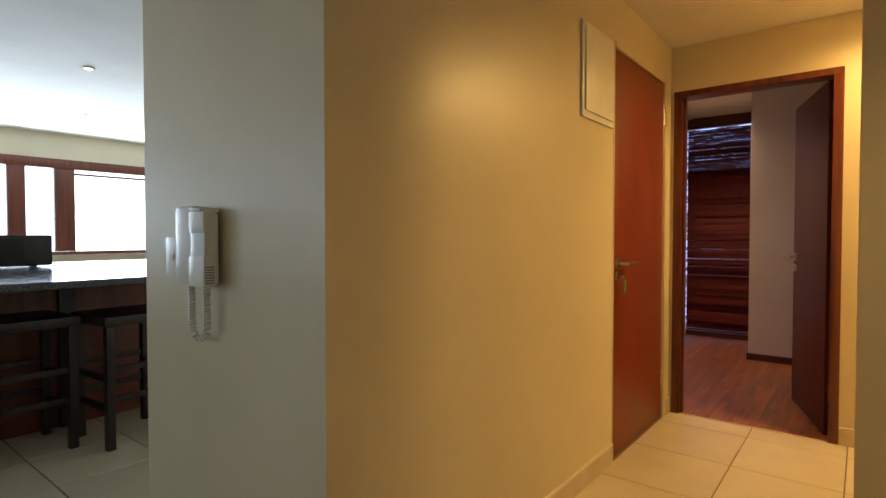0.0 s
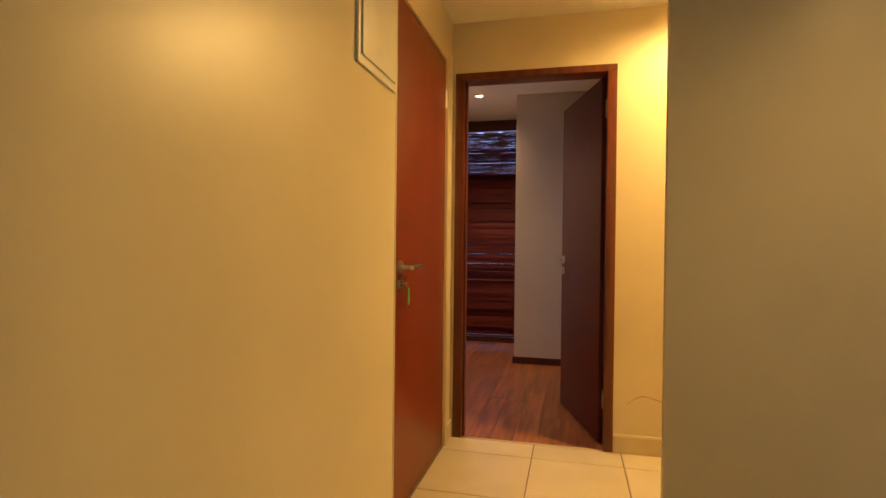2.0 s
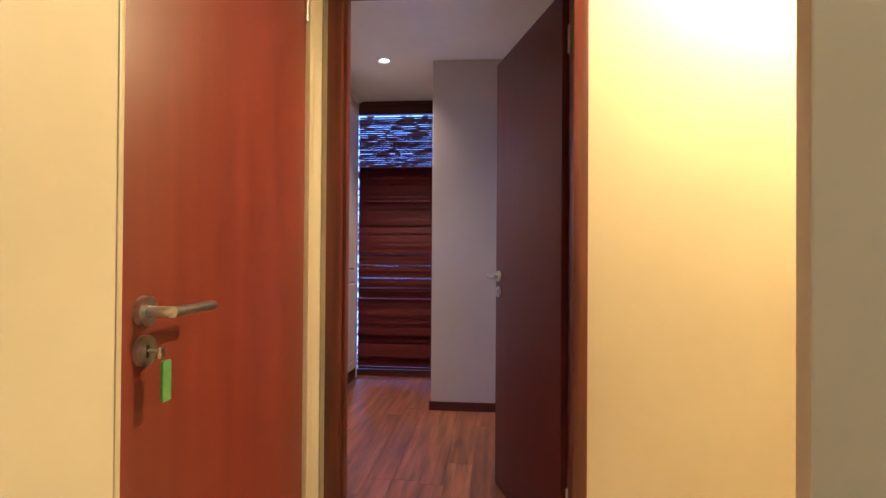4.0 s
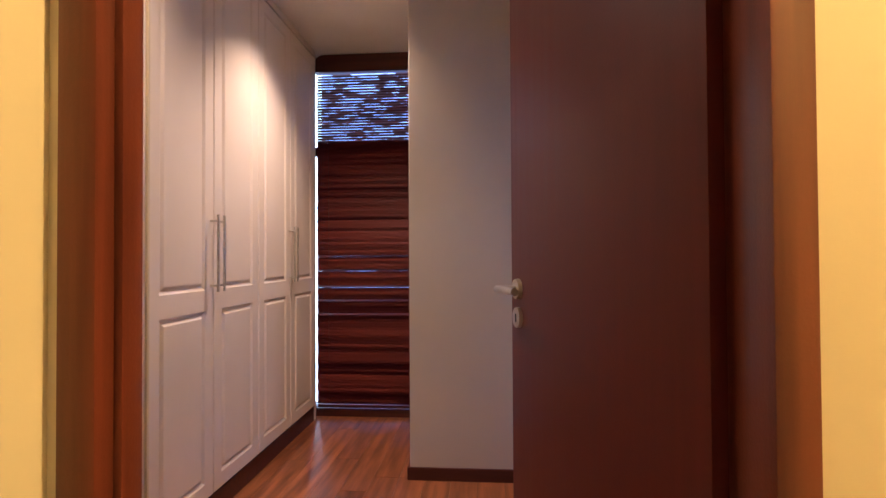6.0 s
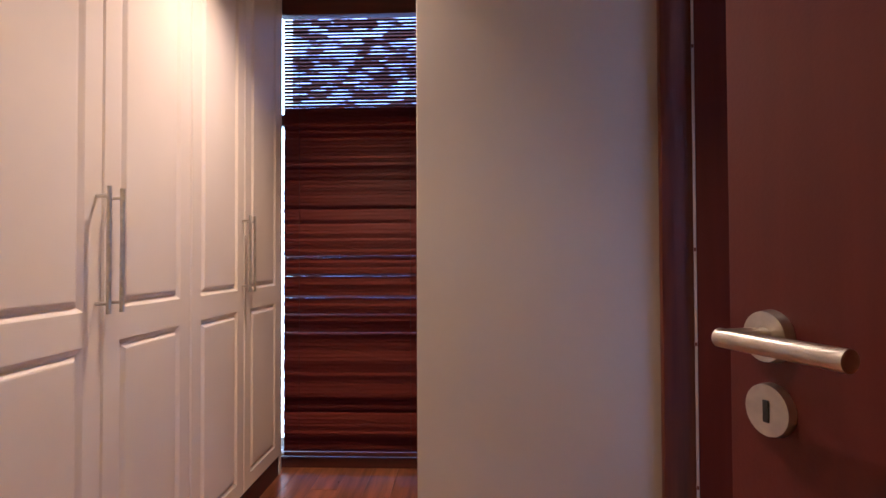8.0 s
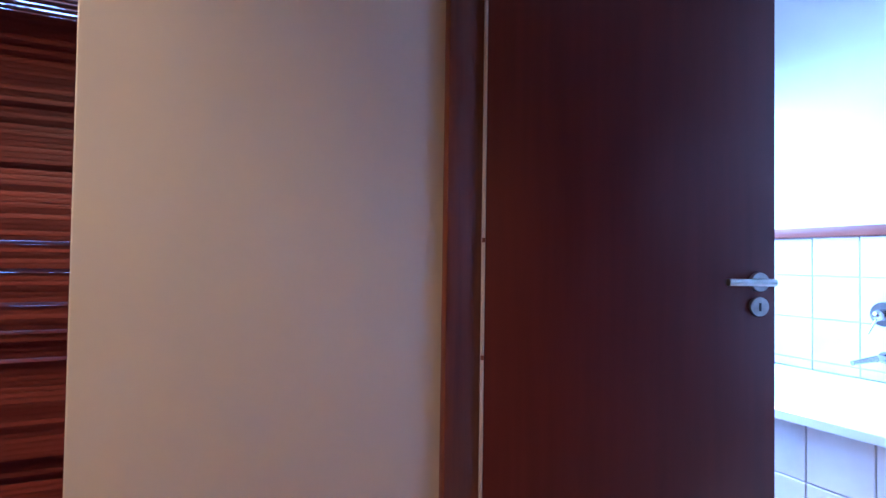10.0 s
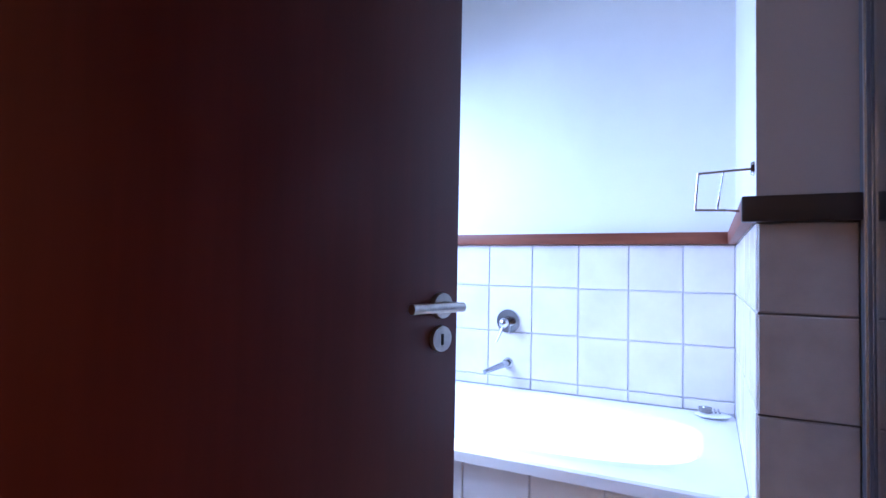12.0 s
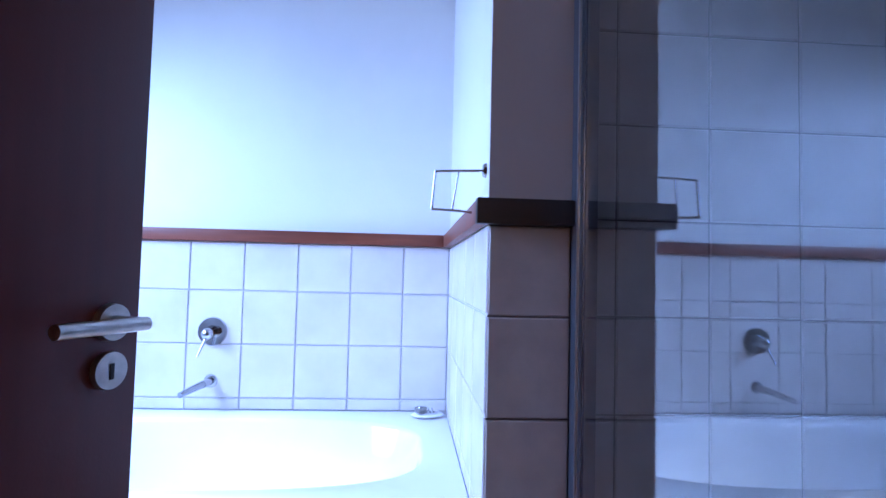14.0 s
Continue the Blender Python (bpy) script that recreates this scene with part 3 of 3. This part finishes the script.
box_part("bottom_rail", (-1.479, 6.518, 0.066), (-0.712, 6.548, 0.086), VALANCE, bl, 0.004)
for x in (-1.40, -0.82):
    b = bmesh.new()
    rod(b, (x, 6.517, 0.09), (x, 6.517, 2.36), 0.0012, seg=8)
    part("ladder_cord", b, VALANCE, bl)

# ---- bathroom things ----
tub = thing("bathtub", "white enamel built-in bathtub with rounded basin", "bathtub")
tub_x0, tub_x1, tub_y0, tub_y1, zr = 1.345, XB - 0.009, 4.674, 6.42, 0.562
cx, cy = (tub_x0 + tub_x1) / 2 + 0.01, (tub_y0 + tub_y1) / 2
b = bmesh.new()
SEG = 96
def super_loop(hx, hy, n, z, ox=0.0, oy=0.0):
    out = []
    for i in range(SEG):
        a = 2 * math.pi * i / SEG
        c, s = math.cos(a), math.sin(a)
        r = (abs(c) ** n + abs(s) ** n) ** (-1 / n)
        out.append(b.verts.new((cx + ox + hx * c * r, cy + oy + hy * s * r, z)))
    return out
hx, hy = (tub_x1 - tub_x0) / 2 - 0.01, (tub_y1 - tub_y0) / 2
loops = [super_loop(hx + 0.010, hy, 40, zr - 0.035, -0.01), super_loop(hx + 0.010, hy, 40, zr - 0.006, -0.01), super_loop(hx + 0.004, hy - 0.004, 40, zr, -0.01),
         super_loop(0.318, 0.775, 3.6, zr, -0.02, 0.0), super_loop(0.312, 0.768, 3.6, zr - 0.003, -0.02, 0.0), super_loop(0.305, 0.758, 3.6, zr - 0.012, -0.02, 0.0), super_loop(0.29, 0.73, 3.4, zr - 0.10, -0.02, 0.0),
         super_loop(0.26, 0.58, 3.2, zr - 0.28, -0.02, 0.03), super_loop(0.22, 0.52, 3.0, zr - 0.37, -0.02, 0.03), super_loop(0.14, 0.40, 2.6, zr - 0.395, -0.02, 0.03)]
for p, q in zip(loops, loops[1:]):
    for i in range(SEG):
        b.faces.new((p[i], p[(i + 1) % SEG], q[(i + 1) % SEG], q[i]))
b.faces.new(loops[-1])
bmesh.ops.recalc_face_normals(b, faces=b.faces[:])
part("tub", b, ENAMEL, tub)
part("drain", rod(bmesh.new(), (cx, cy - 0.3, zr - 0.394), (cx, cy - 0.3, zr - 0.388), 0.025), CHROME, tub)
apron = solid("wall_bath_apron", [((1.372, 4.676, 0), (1.42, 6.65, 0.525))], GROUT_W)

mx = thing("bath_mixer", "chrome single lever bath mixer on tiled wall", "tap")
xm, ym, zm = XB - 0.008, 5.558, 0.852
part("plate", rod(bmesh.new(), (xm, ym, zm), (xm - 0.012, ym, zm), 0.054, 0.051, 40), CHROME, mx, "round chrome plate")
b = bmesh.new()
rod(b, (xm - 0.012, ym, zm), (xm - 0.055, ym, zm - 0.004), 0.023, 0.021, 28)
bmesh.ops.create_uvsphere(b, u_segments=20, v_segments=12, radius=0.022, matrix=pose(xm - 0.056, ym, zm - 0.004))
part("cap", b, CHROME, mx)
part("lever", rod(bmesh.new(), (xm - 0.058, ym + 0.002, zm - 0.015), (xm - 0.085, ym + 0.022, zm - 0.082), 0.006, 0.0035, 14), CHROME, mx)
spt = thing("bath_spout", "chrome wall spout above the bathtub", "tap")
zs = 0.668
part("flange", rod(bmesh.new(), (xm, ym, zs), (xm - 0.008, ym, zs), 0.026, 0.024, 28), CHROME, spt)
b = bmesh.new()
rod(b, (xm - 0.008, ym, zs), (xm - 0.055, ym + 0.010, zs - 0.003), 0.014, 0.014, 18)
rod(b, (xm - 0.050, ym + 0.009, zs - 0.002), (xm - 0.145, ym + 0.052, zs - 0.022), 0.014, 0.010, 18)
part("tube", b, CHROME, spt)

dish = thing("soap_dish", "white oval soap dish with chrome grid on bath rim", "soap dish")
b = bmesh.new()
bmesh.ops.create_uvsphere(b, u_segments=28, v_segments=14, radius=1, matrix=pose(2.095, 4.752, zr + 0.012, 0, 0, 12) @ Matrix.Diagonal((0.04, 0.062, 0.0115, 1)))
part("bowl", b, ENAMEL, dish)
for i in range(4):
    part("bar", rod(bmesh.new(), (2.07, 4.728 + i * 0.013, zr + 0.0265), (2.12, 4.733 + i * 0.013, zr + 0.0265), 0.0035, seg=10), CHROME, dish)

plug = thing("bath_plug", "dark rubber bath plug with chrome ring in soap dish", "plug")
b = rod(bmesh.new(), (2.075, 4.775, zr + 0.0235), (2.075, 4.775, zr + 0.040), 0.019, 0.023, 24)
part("stopper", b, PLASTIC_DK, plug)
part("ring", rod(bmesh.new(), (2.075, 4.775, zr + 0.0405), (2.075, 4.775, zr + 0.044), 0.012, 0.010, 20), CHROME, plug)

bk = thing("wire_holder", "chrome wire holder fixed to bathroom return wall", "holder")
b = bmesh.new()
pts = [(1.225, 4.676, 1.305), (1.225, 4.782, 1.300), (1.225, 4.788, 1.220), (1.225, 4.730, 1.218), (1.255, 4.676, 1.216)]
for p, q in zip(pts, pts[1:]):
    rod(b, p, q, 0.0028, seg=10)
rod(b, (1.225, 4.733, 1.302), (1.235, 4.745, 1.220), 0.0022, seg=10)
part("wire", b, CHROME, bk)
part("mount", rod(bmesh.new(), (1.225, 4.6755, 1.305), (1.225, 4.682, 1.305), 0.016, 0.013, 20), CHROME, bk)
part("mount", rod(bmesh.new(), (1.255, 4.6755, 1.216), (1.255, 4.680, 1.216), 0.007, seg=14), CHROME, bk)

# timber dado rail
rl = tagged(new("trim_dado_rail"), "reddish timber dado rail above the tiles", kind="structure")
box_part("rail", (XB - 0.030, 4.672, 1.190), (XB - 0.0005, 6.649, 1.236), RAIL, rl, 0.004)
box_part("rail", (1.162, 4.6755, 1.188), (XB - 0.031, 4.702, 1.236), RAIL, rl, 0.004)
# Pier end of the rail, darkened in colour for its shade.
box_part("rail", (1.152, 4.505, 1.186), (1.182, 4.702, 1.238), RAIL_SHADED, rl, 0.004)

# shower screen
ss = thing("shower_screen", "shower enclosure of grey tinted glass in metal frame", "shower screen")
box_part("post", (1.122, 4.466, 0.0), (1.179, 4.506, 2.05), ALU, ss, 0.003)
box_part("seal", (1.124, 4.5062, 0.02), (1.134, 4.5095, 2.05), STEEL, ss, 0.0, "pale edge strip")
box_part("post", (0.21, 4.48, 0.0), (0.24, 4.515, 2.05), ALU, ss, 0.003)
box_part("head_rail", (0.24, 4.48, 2.02), (1.1215, 4.515, 2.05), ALU, ss, 0.003)
box_part("foot_rail", (0.24, 4.48, 0.0), (1.1215, 4.515, 0.05), ALU, ss, 0.003)
g = box_part("pane", (0.24, 4.494, 0.05), (1.1215, 4.500, 2.02), GLASS_GREY, ss, 0.0)
g.visible_shadow = False

win = tagged(new("window_3"), "white framed bathroom window, bright daylight outside", kind="structure")
for a, c in (((0.62, 6.68, 1.27), (0.66, 6.72, 2.23)), ((1.84, 6.68, 1.27), (1.88, 6.72, 2.23)), ((0.66, 6.68, 1.27), (1.84, 6.72, 1.31)), ((0.66, 6.68, 2.19), (1.84, 6.72, 2.23))):
    box_part("window_frame", a, c, PLASTIC, win, 0.003)

# ---- tiles and planks ----
def tile_mesh(name, w, h, d, mat, bev=0.0025):
    """A tile in the xz plane facing -y, its corner at the origin."""
    bm = bmesh.new()
    vs = [bm.verts.new((x, y, z)) for y, i in ((0.0, 0.0), (-d + bev, 0.0), (-d, bev)) for x, z in ((i, i), (w - i, i), (w - i, h - i), (i, h - i))]
    for r in (0, 4):
        for k in range(4):
            bm.faces.new((vs[r + k], vs[r + (k + 1) % 4], vs[r + 4 + (k + 1) % 4], vs[r + 4 + k]))
    bm.faces.new(vs[8:12])
    bmesh.ops.recalc_face_normals(bm, faces=bm.faces[:])
    me = bpy.data.meshes.new(name)
    bm.to_mesh(me)
    bm.free()
    me.materials.append(mat)
    return me


def tiled(parent, m, cols, rows, mat, d=0.007, joint=0.004, jitter=0.0004, name="tile"):
    """Tiles between the cuts cols and rows, in a frame m whose x runs along the wall, z up and -y out of it."""
    made, rg = {}, random.Random(len(cols) * 31 + len(rows))
    for x0, x1 in zip(cols, cols[1:]):
        for z0, z1 in zip(rows, rows[1:]):
            key = (round(x1 - x0, 3), round(z1 - z0, 3))
            if key not in made:
                made[key] = tile_mesh(name, key[0] - joint, key[1] - joint, d, mat)
            t = new(name, made[key])
            t.parent = parent
            t.matrix_world = m @ pose(x0 + joint / 2, rg.uniform(-jitter, jitter), z0 + joint / 2)


def steps(first, last, cut, size):
    out = [first]
    c = cut
    while c < last - 0.015:
        if c > first + 0.015:
            out.append(c)
        c += size
    return out + [last]


rows_low = [0.562, 0.606, 0.806, 1.006, 1.190]
# bath wall: frame x runs towards -y
grout = solid("wall_bath_grout", [((XB - 0.003, 4.676, 0.53), (XB - 0.0004, 6.649, 1.1895))], GROUT_W)
tiled(wall_bath, pose(XB - 0.003, 6.649, 0, 0, 0, -90), [6.649 - y for y in steps(4.676, 6.649, 4.852, 0.2)][::-1], rows_low, TILE_W)
# return wall beside the bath
tiled(wall_pier, pose(XB - 0.012, 4.6725, 0, 0, 0, 180), [XB - 0.012 - x for x in steps(1.183, XB - 0.012, 1.383, 0.2)][::-1], [0.562, 0.606, 0.806, 1.006, 1.188], TILE_W, 0.004)
# pier face, its shade put into the tile and grout colours
solid("wall_pier_grout", [((1.1865, 4.505, 0), (1.1895, 4.672, 1.187))], GROUT_SHADED)
tiled(wall_pier, pose(1.187, 4.674, 0, 0, 0, -90), [0.0, 0.17], [0.0, 0.206, 0.406, 0.602, 0.800, 1.003, 1.187], TILE_SHADED, 0.006)
# apron
tiled(apron, pose(1.3725, 6.649, 0, 0, 0, -90), [6.649 - y for y in steps(4.676, 6.649, 4.80, 0.2)][::-1], [0.0, 0.14, 0.335, 0.526], TILE_W, 0.008)
# shower walls, in the same darkened tile and grout
solid("wall_shower_grout", [((1.2015, 3.722, 0), (1.2045, 4.5, HB)), ((0.206, 3.7205, 0), (1.2, 3.7235, HB))], GROUT_SHADED)
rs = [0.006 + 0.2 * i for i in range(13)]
tiled(wall_shower, pose(1.2015, 4.5, 0, 0, 0, -90), [0.0, 0.10, 0.3, 0.5, 0.7, 0.775], rs, TILE_SHADED, 0.005)
tiled(wall_shower, pose(1.195, 3.7235, 0, 0, 0, 180), [0.0, 0.2, 0.4, 0.6, 0.8, 0.985], rs, TILE_SHADED, 0.005)


def paved(parent, x_cuts, y_cuts, mat, name="tile"):
    rg, made = random.Random(3), {}
    for x0, x1 in zip(x_cuts, x_cuts[1:]):
        for y0, y1 in zip(y_cuts, y_cuts[1:]):
            key = (round(x1 - x0, 3), round(y1 - y0, 3))
            if key not in made:
                made[key] = tile_mesh(name, key[0] - 0.006, key[1] - 0.006, 0.006, mat)
            t = new(name, made[key])
            t.parent = parent
            t.matrix_world = Matrix.Translation((x0 + 0.003, y0 + 0.003, -0.0065 + rg.uniform(0, 0.0004))) @ Matrix.Rotation(radians(-90), 4, "X")


paved(floor_hall, [XL + 0.0005] + [-0.385, 0.07, 0.525, 0.98, 1.435, 1.69], [3.365 - 0.475 * i for i in range(12, -1, -1)] + [YE - 0.001], TILE_F)
paved(floor_hall, [-0.87 - 0.46 * i for i in range(15, -1, -1)], [0.735 - 0.455 * i for i in range(7, -1, -1)], TILE_F)
paved(floor_hall, [-1.825 - 0.46 * i for i in range(10, -1, -1)], [0.737 + 0.455 * i for i in range(9)], TILE_F)

rg, made = random.Random(8), {}
x = -2.04
while x < 0.19:
    w = min(0.128, 0.2 - x)
    y = YE + 0.012 - rg.uniform(0, 0.9)
    while y < 6.56:
        y0, y1 = max(y, YE + 0.012), min(y + 1.2, 6.56)
        y += 1.2
        if y1 - y0 < 0.03:
            continue
        bm = bmesh.new()
        bx(bm, (0.0006, 0.0006, -0.006), (w - 0.0006, y1 - y0 - 0.0006, 0.0))
        p = part("plank", bm, LAM, floor_bed, smooth=False)
        p.location = (x, y0, 0.0)
    x += 0.128
solid("trim_threshold", [((-0.845, YE - 0.004, -0.006), (0.028, YE + 0.011, 0.003))], STEELPAINT, 0.001)
